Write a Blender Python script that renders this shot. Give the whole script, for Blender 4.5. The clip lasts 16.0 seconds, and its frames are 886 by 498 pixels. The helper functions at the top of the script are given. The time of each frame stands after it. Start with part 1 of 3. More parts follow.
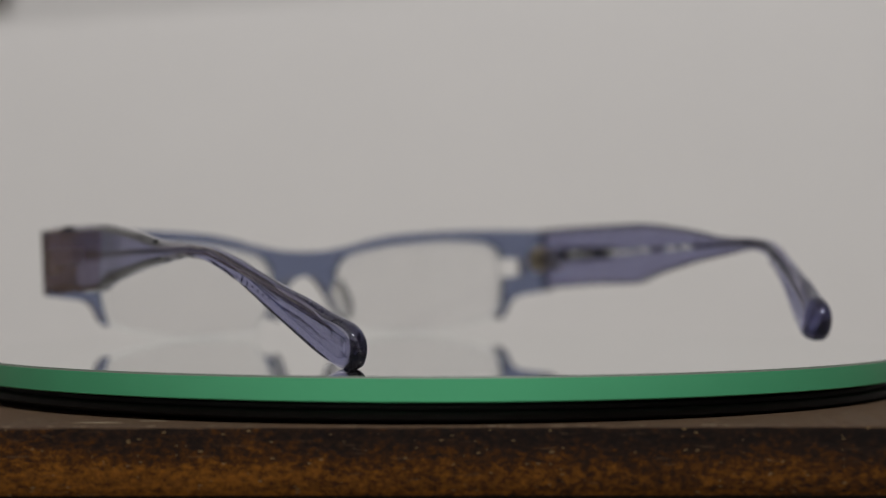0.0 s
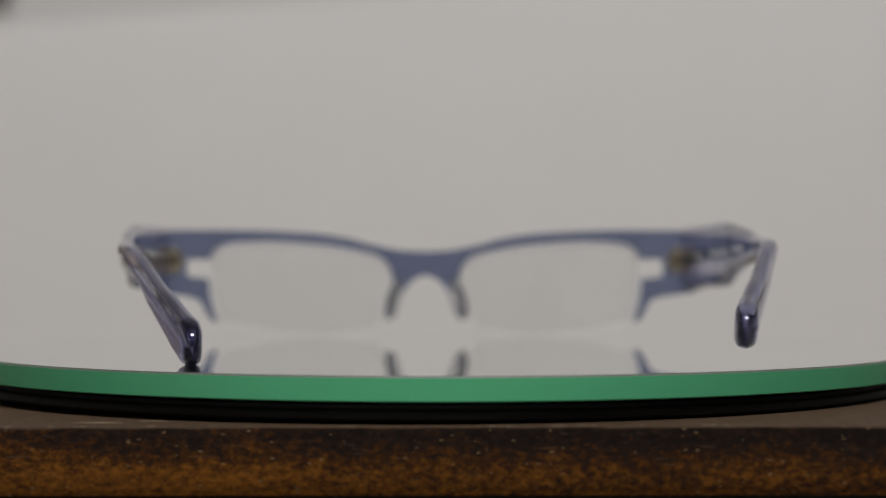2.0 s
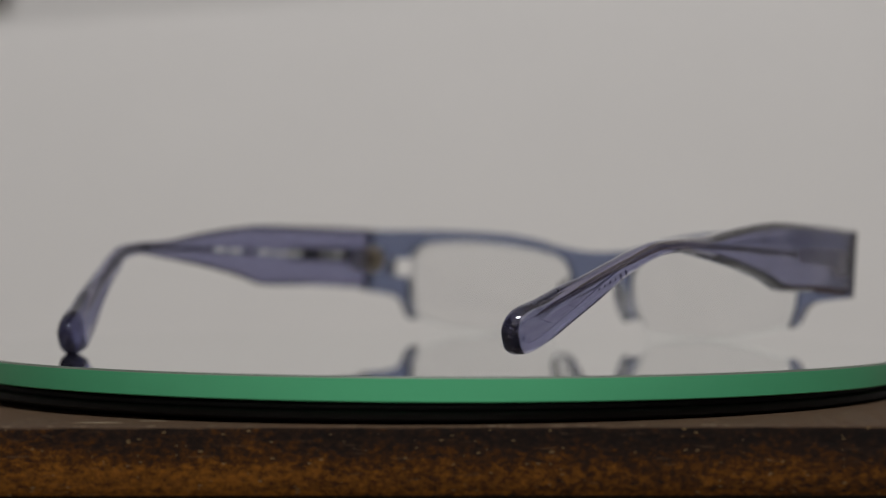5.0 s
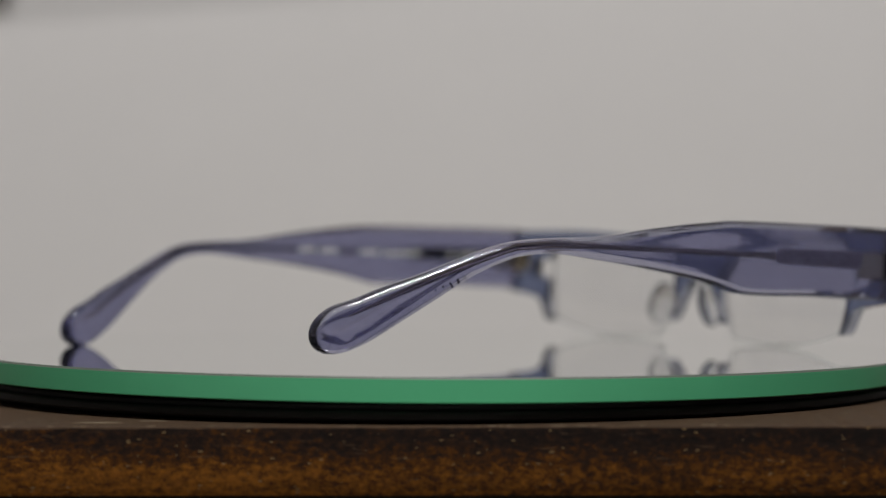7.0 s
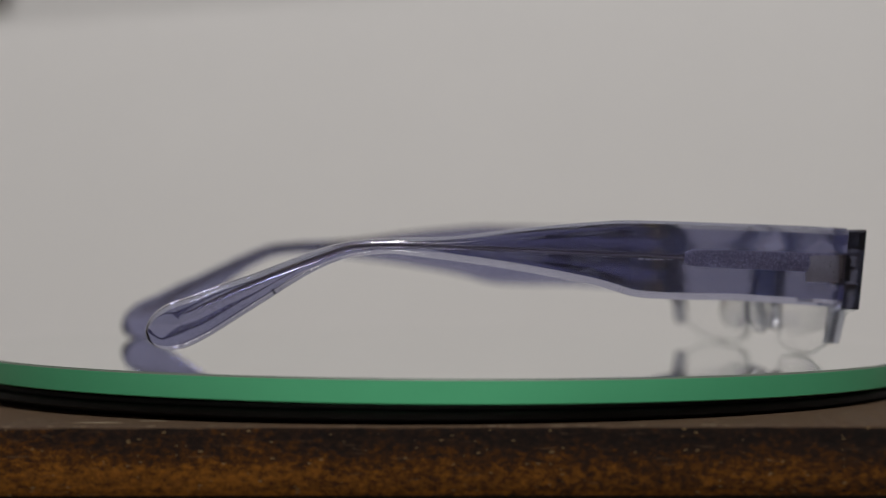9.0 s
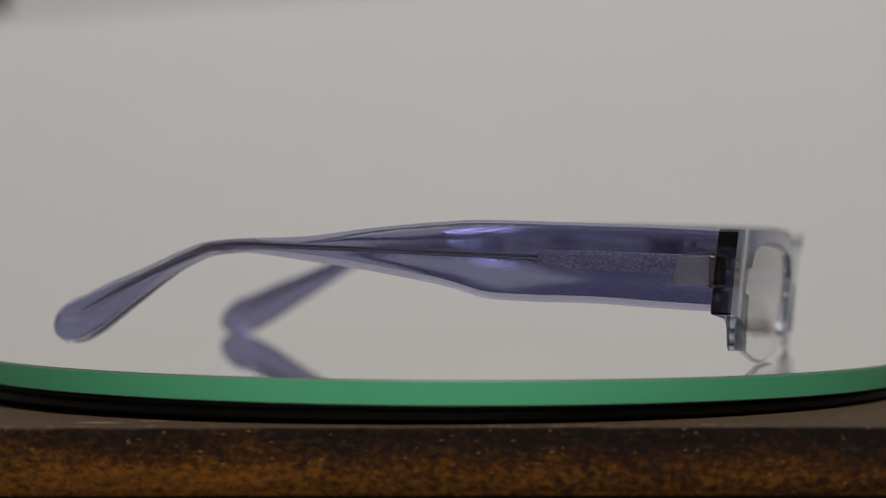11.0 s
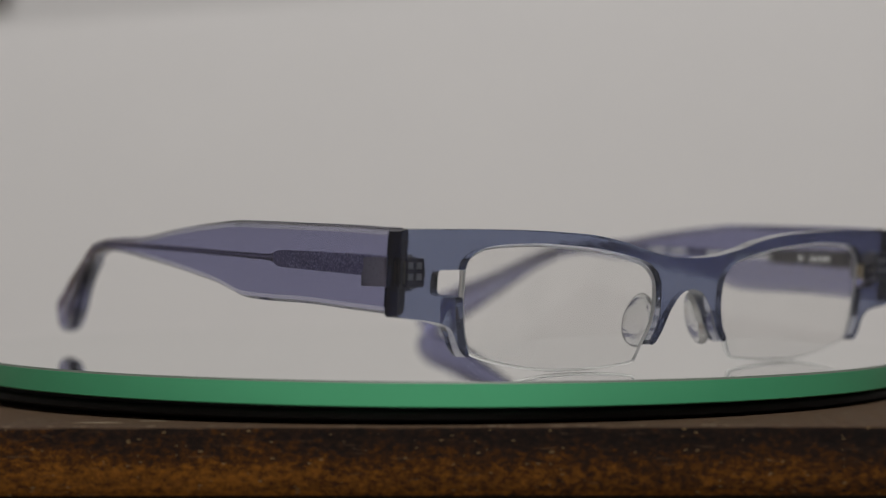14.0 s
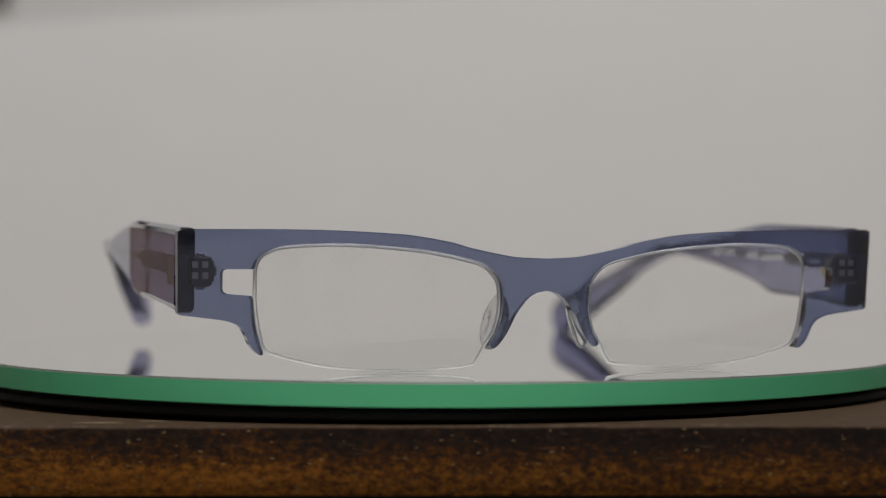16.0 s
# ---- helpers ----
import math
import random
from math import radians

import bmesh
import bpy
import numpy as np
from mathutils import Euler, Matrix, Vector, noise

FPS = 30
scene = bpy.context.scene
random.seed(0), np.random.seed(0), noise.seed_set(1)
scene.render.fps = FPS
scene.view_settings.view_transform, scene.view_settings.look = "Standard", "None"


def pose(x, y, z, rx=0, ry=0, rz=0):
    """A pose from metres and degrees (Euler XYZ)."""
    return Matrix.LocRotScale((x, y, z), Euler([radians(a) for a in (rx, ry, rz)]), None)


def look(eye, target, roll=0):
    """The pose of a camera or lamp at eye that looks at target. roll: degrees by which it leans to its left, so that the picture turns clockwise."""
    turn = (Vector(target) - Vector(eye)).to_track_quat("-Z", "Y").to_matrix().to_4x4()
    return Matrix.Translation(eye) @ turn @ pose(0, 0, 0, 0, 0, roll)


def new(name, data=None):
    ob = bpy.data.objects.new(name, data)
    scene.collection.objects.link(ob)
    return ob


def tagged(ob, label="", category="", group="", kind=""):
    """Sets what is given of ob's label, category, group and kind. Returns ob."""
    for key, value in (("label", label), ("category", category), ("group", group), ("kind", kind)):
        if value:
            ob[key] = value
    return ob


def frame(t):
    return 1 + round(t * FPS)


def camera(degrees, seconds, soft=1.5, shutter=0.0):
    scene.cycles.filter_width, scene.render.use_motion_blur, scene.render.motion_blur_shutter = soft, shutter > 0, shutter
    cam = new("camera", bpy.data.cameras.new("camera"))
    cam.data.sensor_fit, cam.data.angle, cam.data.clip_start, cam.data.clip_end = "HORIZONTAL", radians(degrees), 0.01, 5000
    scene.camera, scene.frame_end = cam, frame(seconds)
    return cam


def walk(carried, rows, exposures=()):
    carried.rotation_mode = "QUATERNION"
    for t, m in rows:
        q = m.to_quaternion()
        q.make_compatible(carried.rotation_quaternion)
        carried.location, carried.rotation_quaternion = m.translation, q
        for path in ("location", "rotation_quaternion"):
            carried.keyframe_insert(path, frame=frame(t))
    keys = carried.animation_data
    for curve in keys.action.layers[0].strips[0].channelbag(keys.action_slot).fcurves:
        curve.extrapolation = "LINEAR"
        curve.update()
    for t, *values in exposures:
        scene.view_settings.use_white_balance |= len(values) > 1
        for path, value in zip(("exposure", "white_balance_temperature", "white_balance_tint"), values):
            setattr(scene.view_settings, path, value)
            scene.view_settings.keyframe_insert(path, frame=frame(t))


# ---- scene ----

# camera on a fixed stand, low before the turntable
cam = camera(22.72, 16.0, soft=1.0)
cam.data.dof.use_dof = True
cam.data.dof.focus_distance = 0.412
cam.data.dof.aperture_fstop = 10.5
EYE = Vector((0.0, -0.4895, 0.02553))
AIM = EYE + Vector((math.sin(radians(0.130)), math.cos(radians(0.130)), math.tan(radians(-0.398))))
walk(cam, [(0, look(EYE, AIM, 0.04)), (16, look(EYE, AIM, 0.04))], exposures=[(0, 0.02), (0.5, -0.03), (2.0, -0.03), (4.0, -0.06), (7.0, -0.02), (16, -0.02)])

# ---- light ----
world = bpy.data.worlds.new("room_air")
scene.world = world
world.use_nodes = True
world.node_tree.nodes["Background"].inputs["Color"].default_value = (1, 0.98, 0.96, 1)
world.node_tree.nodes["Background"].inputs["Strength"].default_value = 0.05


def area_lamp(name, eye, target, size, watts, colour):
    data = bpy.data.lights.new(name, "AREA")
    data.shape, data.size, data.size_y, data.energy, data.color = "RECTANGLE", size, size * 0.4, watts, colour
    ob = new(name, data)
    ob.matrix_world = look(eye, target)
    return ob


area_lamp("ceiling_lamp", (0.04, -0.50, 1.05), (0.02, 0.0, 0.0), 0.34, 11.5, (1.0, 0.988, 0.985))


# ---- materials ----
def material(name):
    m = bpy.data.materials.new(name)
    m.use_nodes = True
    m.node_tree.nodes.clear()
    out = m.node_tree.nodes.new("ShaderNodeOutputMaterial")
    return m, m.node_tree, out


def node(tree, kind, **values):
    n = tree.nodes.new(kind)
    for k, v in values.items():
        n.inputs[k.replace("_", " ")].default_value = v
    return n


def ramp(tree, source, stops):
    r = tree.nodes.new("ShaderNodeValToRGB")
    e = r.color_ramp.elements
    while len(e) < len(stops):
        e.new(0.5)
    for i, (p, c) in enumerate(stops):
        e[i].position, e[i].color = p, (*c, 1)
    tree.links.new(source, r.inputs["Fac"])
    return r.outputs["Color"]


def coords(tree, scale=(1, 1, 1)):
    tc = tree.nodes.new("ShaderNodeTexCoord")
    mp = tree.nodes.new("ShaderNodeMapping")
    mp.inputs["Scale"].default_value = scale
    tree.links.new(tc.outputs["Object"], mp.inputs["Vector"])
    return mp.outputs["Vector"]


def noise_tex(tree, vector, scale, detail=4.0, rough=0.55):
    n = node(tree, "ShaderNodeTexNoise", Scale=scale, Detail=detail, Roughness=rough)
    tree.links.new(vector, n.inputs["Vector"])
    return n.outputs["Fac"]


def bump(tree, height, strength, distance, bsdf):
    b = node(tree, "ShaderNodeBump", Strength=strength, Distance=distance)
    tree.links.new(height, b.inputs["Height"])
    tree.links.new(b.outputs["Normal"], bsdf.inputs["Normal"])


def math_node(t, op, a, b):
    n = t.nodes.new("ShaderNodeMath")
    n.operation = op
    for k, v in enumerate((a, b)):
        if isinstance(v, (int, float)):
            n.inputs[k].default_value = v
        else:
            t.links.new(v, n.inputs[k])
    return n.outputs[0]


def mixed(t, kind, fac, a, b):
    n = t.nodes.new("ShaderNodeMix")
    n.data_type, n.blend_type = "RGBA", kind
    for k, v in ((0, fac), (6, a), (7, b)):
        if isinstance(v, (int, float)):
            n.inputs[k].default_value = v
        elif isinstance(v, tuple):
            n.inputs[k].default_value = (*v, 1)
        else:
            t.links.new(v, n.inputs[k])
    return n.outputs[2]


def plain(name, colour, rough=0.5, metal=0.0, vary=0.12, scale=300.0, relief=0.0):
    """A surface with two scales of slight variation in tone and gloss."""
    m, t, out = material(name)
    p = node(t, "ShaderNodeBsdfPrincipled", Roughness=rough, Metallic=metal)
    v = coords(t)
    fine, broad = noise_tex(t, v, scale), noise_tex(t, v, scale * 0.08)
    mix = t.nodes.new("ShaderNodeMath")
    mix.operation = "ADD"
    t.links.new(fine, mix.inputs[0])
    t.links.new(broad, mix.inputs[1])
    half = t.nodes.new("ShaderNodeMath")
    half.operation = "MULTIPLY"
    half.inputs[1].default_value = 0.5
    t.links.new(mix.outputs[0], half.inputs[0])
    lo = tuple(c * (1 - vary) for c in colour)
    hi = tuple(min(1, c * (1 + vary)) for c in colour)
    t.links.new(ramp(t, half.outputs[0], [(0.3, lo), (0.7, hi)]), p.inputs["Base Color"])
    if relief:
        bump(t, fine, 0.5, relief, p)
    t.links.new(p.outputs[0], out.inputs["Surface"])
    return m


def smeared(name):
    """A clear lens with faint wiped smears."""
    m, t, out = material(name)
    gl = node(t, "ShaderNodeBsdfGlass", Color=(0.985, 0.985, 0.985, 1), Roughness=0.0, IOR=1.50)
    df = node(t, "ShaderNodeBsdfDiffuse", Color=(0.9, 0.9, 0.9, 1))
    wipe = ramp(t, noise_tex(t, coords(t, (1.0, 1.0, 0.45)), 75.0, 5.0, 0.6), [(0.42, (0.003, 0.003, 0.003)), (0.75, (0.06, 0.06, 0.06))])
    mx = t.nodes.new("ShaderNodeMixShader")
    t.links.new(wipe, mx.inputs[0])
    t.links.new(gl.outputs[0], mx.inputs[1])
    t.links.new(df.outputs[0], mx.inputs[2])
    t.links.new(mx.outputs[0], out.inputs["Surface"])
    return m


def frosted(name):
    """The finely ground edge of a lens: white, letting light through."""
    m, t, out = material(name)
    df = node(t, "ShaderNodeBsdfDiffuse", Color=(0.82, 0.82, 0.82, 1))
    tr = node(t, "ShaderNodeBsdfTranslucent", Color=(0.86, 0.86, 0.86, 1))
    bump(t, noise_tex(t, coords(t), 2500.0, 2.0), 0.2, 0.0001, df)
    mx = t.nodes.new("ShaderNodeMixShader")
    mx.inputs[0].default_value = 0.5
    t.links.new(df.outputs[0], mx.inputs[1])
    t.links.new(tr.outputs[0], mx.inputs[2])
    t.links.new(mx.outputs[0], out.inputs["Surface"])
    return m


def silicone(name):
    """Clear soft plastic, slightly lumpy."""
    m, t, out = material(name)
    gl = node(t, "ShaderNodeBsdfGlass", Color=(0.965, 0.968, 0.97, 1), Roughness=0.0, IOR=1.46)
    bump(t, noise_tex(t, coords(t), 480.0, 2.0), 0.34, 0.0009, gl)
    df = node(t, "ShaderNodeBsdfTranslucent", Color=(0.95, 0.95, 0.95, 1))
    mx = t.nodes.new("ShaderNodeMixShader")
    mx.inputs[0].default_value = 0.10
    t.links.new(gl.outputs[0], mx.inputs[1])
    t.links.new(df.outputs[0], mx.inputs[2])
    t.links.new(mx.outputs[0], out.inputs["Surface"])
    return m


def acetate(name, colour, rough=0.02, polish=0.02, dusty=0.22):
    """Tinted clear acetate: the tint deepens with each pass of its surfaces; a faint waviness and dust."""
    m, t, out = material(name)
    v = coords(t)
    wav = noise_tex(t, v, 180.0, 2.0)
    dust = ramp(t, noise_tex(t, v, 2700.0, 1.0), [(0.62, (0, 0, 0)), (0.70, (1, 1, 1))])
    gl = node(t, "ShaderNodeBsdfGlass", Color=(*colour, 1), Roughness=rough, IOR=1.49)
    bump(t, wav, 0.12, 0.0004, gl)
    df = node(t, "ShaderNodeBsdfDiffuse", Color=(0.55, 0.53, 0.60, 1))
    lw = node(t, "ShaderNodeLayerWeight", Blend=0.5)
    sheen = math_node(t, "ADD", math_node(t, "MULTIPLY", math_node(t, "POWER", lw.outputs["Facing"], 5.0), 0.94), polish)
    gs = node(t, "ShaderNodeBsdfGlossy", Color=(0.97, 0.97, 0.97, 1), Roughness=0.03)
    pol = t.nodes.new("ShaderNodeMixShader")
    t.links.new(sheen, pol.inputs[0])
    t.links.new(gl.outputs[0], pol.inputs[1])
    t.links.new(gs.outputs[0], pol.inputs[2])
    mx = t.nodes.new("ShaderNodeMixShader")
    k = t.nodes.new("ShaderNodeMath")
    k.operation = "MULTIPLY"
    k.inputs[1].default_value = dusty
    t.links.new(dust, k.inputs[0])
    t.links.new(k.outputs[0], mx.inputs[0])
    t.links.new(pol.outputs[0], mx.inputs[1])
    t.links.new(df.outputs[0], mx.inputs[2])
    t.links.new(mx.outputs[0], out.inputs["Surface"])
    return m


def blasted(name):
    """Grit-blasted dark metal: bright specks among dark pits."""
    m, t, out = material(name)
    p = node(t, "ShaderNodeBsdfPrincipled", Roughness=0.5, Metallic=0.85)
    grain = noise_tex(t, coords(t), 2300.0, 3.0, 0.6)
    broad = noise_tex(t, coords(t), 240.0, 2.0)
    tone = math_node(t, "ADD", math_node(t, "MULTIPLY", grain, 0.85), math_node(t, "MULTIPLY", broad, 0.15))
    t.links.new(ramp(t, tone, [(0.38, (0.40, 0.38, 0.47)), (0.52, (0.60, 0.57, 0.68)), (0.64, (0.95, 0.92, 1.0))]), p.inputs["Base Color"])
    bump(t, grain, 0.4, 0.0003, p)
    t.links.new(p.outputs[0], out.inputs["Surface"])
    return m


def wood_stained(name):
    """Dark stained board: a blackened crust at its upper edge, worn through to orange-brown wood below, pale flecks."""
    m, t, out = material(name)
    p = node(t, "ShaderNodeBsdfPrincipled", Roughness=0.62, Specular_IOR_Level=0.10)
    v = coords(t)
    tc = t.nodes.new("ShaderNodeTexCoord")
    sep = t.nodes.new("ShaderNodeSeparateXYZ")
    t.links.new(tc.outputs["Object"], sep.inputs[0])
    low = t.nodes.new("ShaderNodeMapRange")
    low.inputs["From Min"].default_value, low.inputs["From Max"].default_value = -0.0095, -0.0165
    t.links.new(sep.outputs["Z"], low.inputs["Value"])
    grit = noise_tex(t, coords(t, (0.62, 1.0, 1.0)), 900.0, 8.0, 0.82)
    patch = noise_tex(t, coords(t, (0.5, 1.0, 1.6)), 85.0, 4.0, 0.6)
    worn = math_node(t, "ADD", math_node(t, "MULTIPLY", grit, 1.05), math_node(t, "MULTIPLY", patch, 0.24))
    worn = math_node(t, "ADD", worn, math_node(t, "MULTIPLY", low.outputs[0], 0.23))
    worn = math_node(t, "SUBTRACT", worn, math_node(t, "ADD", math_node(t, "MULTIPLY", sep.outputs["X"], 0.62), 0.092))
    colour = ramp(t, worn, [(0.46, (0.0105, 0.0070, 0.0062)), (0.61, (0.0240, 0.0125, 0.0080)), (0.72, (0.088, 0.0310, 0.0045)), (0.88, (0.300, 0.112, 0.0115))])
    # upward faces get a paler brown: light from above put into the colour
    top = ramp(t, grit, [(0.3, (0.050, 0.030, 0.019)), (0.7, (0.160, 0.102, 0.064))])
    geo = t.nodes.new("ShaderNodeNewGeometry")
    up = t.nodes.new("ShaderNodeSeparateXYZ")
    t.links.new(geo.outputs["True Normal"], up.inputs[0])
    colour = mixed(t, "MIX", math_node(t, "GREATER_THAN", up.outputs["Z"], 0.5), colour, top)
    vor = node(t, "ShaderNodeTexVoronoi", Scale=1050.0, Randomness=1.0)
    t.links.new(coords(t, (0.45, 1.0, 1.3)), vor.inputs["Vector"])
    size = t.nodes.new("ShaderNodeSeparateXYZ")
    t.links.new(vor.outputs["Color"], size.inputs[0])
    fleck = math_node(t, "LESS_THAN", vor.outputs["Distance"], math_node(t, "SUBTRACT", math_node(t, "MULTIPLY", size.outputs["X"], 0.46), 0.225))
    colour = mixed(t, "MIX", math_node(t, "MULTIPLY", fleck, 0.8), colour, (0.30, 0.20, 0.09))
    fibre = noise_tex(t, coords(t, (0.10, 1.0, 1.0)), 1500.0, 3.0, 0.6)
    fibre = ramp(t, fibre, [(0.64, (0, 0, 0)), (0.70, (1, 1, 1))])
    colour = mixed(t, "MIX", math_node(t, "MULTIPLY", fibre, 0.35), colour, (0.20, 0.12, 0.06))
    t.links.new(colour, p.inputs["Base Color"])
    bump(t, grit, 1.0, 0.0010, p)
    t.links.new(p.outputs[0], out.inputs["Surface"])
    return m


MIRROR = plain("silvered_glass", (0.865, 0.88, 0.86), 0.0, 1.0, 0.01, 20.0)
GREEN = plain("green_glass_edge", (0.088, 0.46, 0.225), 0.35, 0.0, 0.05, 60.0)
ARRIS = plain("ground_arris", (0.10, 0.13, 0.10), 0.5, 0.0, 0.2, 500.0)
BLACK = plain("black_plastic", (0.005, 0.005, 0.0055), 0.65, 0.0, 0.3, 900.0)
WOOD = wood_stained("stained_wood")
SPLINT = plain("bare_wood", (0.22, 0.165, 0.105), 0.7, 0.0, 0.35, 2500.0)
WALL = plain("white_wall_paint", (0.76, 0.745, 0.73), 0.85, 0.0, 0.02, 40.0, 0.0003)
PAPER = plain("white_card", (0.755, 0.74, 0.73), 0.8, 0.0, 0.015, 30.0)
CRATE = plain("brown_wood", (0.25, 0.175, 0.130), 0.5, 0.0, 0.35, 90.0, 0.0002)
FLOOR = plain("floor_boards", (0.24, 0.18, 0.13), 0.5, 0.0, 0.25, 20.0)
TABLE = plain("table_laminate", (0.45, 0.42, 0.38), 0.5, 0.0, 0.1, 60.0)
GLOW, _tree, _out = material("lit_globe")
_tree.links.new(node(_tree, "ShaderNodeEmission", Color=(1, 0.95, 0.88, 1), Strength=75.0).outputs[0], _out.inputs["Surface"])
DARKFRAME = plain("black_lacquer", (0.03, 0.03, 0.03), 0.4, 0.0, 0.2, 200.0)
FRONT = acetate("blue_grey_acetate", (0.465, 0.505, 0.635))
# edge tint lightened, end tint darkened: light inside the acetate put into colour
FRONT_EDGE = acetate("lightened_acetate_edge", (0.74, 0.755, 0.81), 0.02, 0.07)
FRONT_END = acetate("darkened_acetate_end", (0.15, 0.15, 0.21), 0.06, 0.06, 0.0)
# bevel tint lightened: the light that thin edges pass is put into colour
TEMPLE_BEVEL = acetate("lightened_acetate_bevel", (0.965, 0.962, 0.975))
TEMPLE = acetate("violet_grey_acetate", (0.545, 0.55, 0.695), 0.07)
LENS = smeared("clear_lens")
GROUND = frosted("ground_lens_edge")
PAD = silicone("clear_silicone")
CORD = plain("nylon_cord", (0.88, 0.87, 0.85), 0.3, 0.0, 0.03, 800.0)
STEEL = blasted("blasted_spring_steel")
ROD = plain("polished_rod", (0.66, 0.62, 0.67), 0.12, 1.0, 0.15, 900.0)
CORE_INNER = plain("black_core_inner", (0.022, 0.022, 0.026), 0.4, 0.0, 0.2, 1200.0)
DARKSTEEL = plain("dark_steel", (0.16, 0.155, 0.17), 0.4, 1.0, 0.3, 1500.0)
BRASSY = plain("brass_toned_metal", (0.55, 0.47, 0.34), 0.34, 1.0, 0.2, 1800.0)
BRIGHT = plain("brushed_nickel", (0.90, 0.85, 0.74), 0.38, 1.0, 0.12, 2500.0)
INSERT = plain("beige_enamel", (0.92, 0.86, 0.74), 0.45, 0.7, 0.15, 2500.0)
INK = plain("white_print", (0.68, 0.68, 0.67), 0.6, 0.0, 0.06, 3000.0)
ETCH = plain("dark_print", (0.17, 0.16, 0.22), 0.6, 0.0, 0.1, 3000.0)


# ---- mesh helpers ----
def mesh_of(name, bm, *mats, sharp=30):
    me = bpy.data.meshes.new(name)
    bmesh.ops.recalc_face_normals(bm, faces=bm.faces[:])
    for f in bm.faces:
        f.smooth = True
    bm.to_mesh(me)
    bm.free()
    for m in mats:
        me.materials.append(m)
    me.set_sharp_from_angle(angle=radians(sharp))
    return me


def thing(name, bm, mats, label, category, kind="", sharp=30):
    mats = mats if isinstance(mats, (list, tuple)) else [mats]
    return tagged(new(name, mesh_of(name, bm, *mats, sharp=sharp)), label, category, "", kind)


def part(name, bm, mat, parent, label="", sharp=30):
    mats = mat if isinstance(mat, (list, tuple)) else [mat]
    ob = new(name, mesh_of(name, bm, *mats, sharp=sharp))
    ob.parent = parent
    return tagged(ob, label)


def box(bm, lo, hi, bevel=0.0, m=None):
    made = bmesh.ops.create_cube(bm, size=1.0)["verts"]
    size = [b - a for a, b in zip(lo, hi)]
    mid = [(a + b) / 2 for a, b in zip(lo, hi)]
    for v in made:
        v.co = Vector([c * s + o for c, s, o in zip(v.co, size, mid)])
        if m:
            v.co = m @ v.co
    if bevel:
        edges = list({e for v in made for e in v.link_edges})
        bmesh.ops.bevel(bm, geom=edges, offset=bevel, segments=2, affect="EDGES", profile=0.6)
    return bm


def boxed(lo, hi, bevel=0.0, m=None):
    return box(bmesh.new(), lo, hi, bevel, m)


def spline(points, per=4, closed=False):
    """A smooth line through the points."""
    pts = [Vector(p) for p in points]
    n = len(pts)
    out = []
    for i in range(n if closed else n - 1):
        a, b, c, d = (pts[(i + k) % n] if closed else pts[min(max(i + k, 0), n - 1)] for k in (-1, 0, 1, 2))
        for j in range(per):
            u = j / per
            out.append(0.5 * (2 * b + (c - a) * u + (2 * a - 5 * b + 4 * c - d) * u * u + (3 * b - a - 3 * c + d) * u ** 3))
    if not closed:
        out.append(pts[-1])
    return out


def loft(bm, rings, caps=True):
    rows = [[bm.verts.new(p) for p in r] for r in rings]
    for a, b in zip(rows, rows[1:]):
        for i in range(len(a)):
            j = (i + 1) % len(a)
            bm.faces.new((a[i], a[j], b[j], b[i]))
    if caps:
        bm.faces.new(rows[0])
        bm.faces.new(rows[-1])
    return bm


def tube(bm, line, radius, sides=8, closed=False):
    rings = []
    n = len(line)
    for i, p in enumerate(line):
        a = line[(i - 1) % n] if closed else line[max(i - 1, 0)]
        b = line[(i + 1) % n] if closed else line[min(i + 1, n - 1)]
        d = (b - a).normalized()
        s = d.cross(Vector((0, 1, 0))).normalized()
        w = s.cross(d).normalized()
        rings.append([p + radius * (math.cos(k) * s + math.sin(k) * w) for k in (2 * math.pi * q / sides for q in range(sides))])
    if closed:
        rings.append(rings[0])
        loft(bm, rings, False)
        bmesh.ops.remove_doubles(bm, verts=bm.verts[:], dist=1e-7)
        return bm
    return loft(bm, rings)


def lathe(profile, sides=256):
    """A turned solid from (radius, height) pairs; the profile runs from axis to axis."""
    bm = bmesh.new()
    rows = []
    for r, z in profile:
        if r == 0:
            rows.append([bm.verts.new((0, 0, z))])
        else:
            rows.append([bm.verts.new((r * math.cos(2 * math.pi * k / sides), r * math.sin(2 * math.pi * k / sides), z)) for k in range(sides)])
    faces = []
    for a, b in zip(rows, rows[1:]):
        ring = []
        for k in range(sides):
            j = (k + 1) % sides
            if len(a) == 1:
                ring.append(bm.faces.new((a[0], b[k], b[j])))
            elif len(b) == 1:
                ring.append(bm.faces.new((a[k], a[j], b[0])))
            else:
                ring.append(bm.faces.new((a[k], a[j], b[j], b[k])))
        faces.append(ring)
    return bm, faces


def upright(bm, x, y, z0, z1, radius, sides=20):
    bmesh.ops.create_cone(bm, cap_ends=True, segments=sides, radius1=radius, radius2=radius, depth=z1 - z0, matrix=Matrix.Translation((x, y, (z0 + z1) / 2)))
    rims = [e for e in bm.edges if abs(e.verts[0].co.z - e.verts[1].co.z) < 1e-7]
    bmesh.ops.bevel(bm, geom=rims, offset=radius * 0.12, segments=1, affect="EDGES")
    return bm


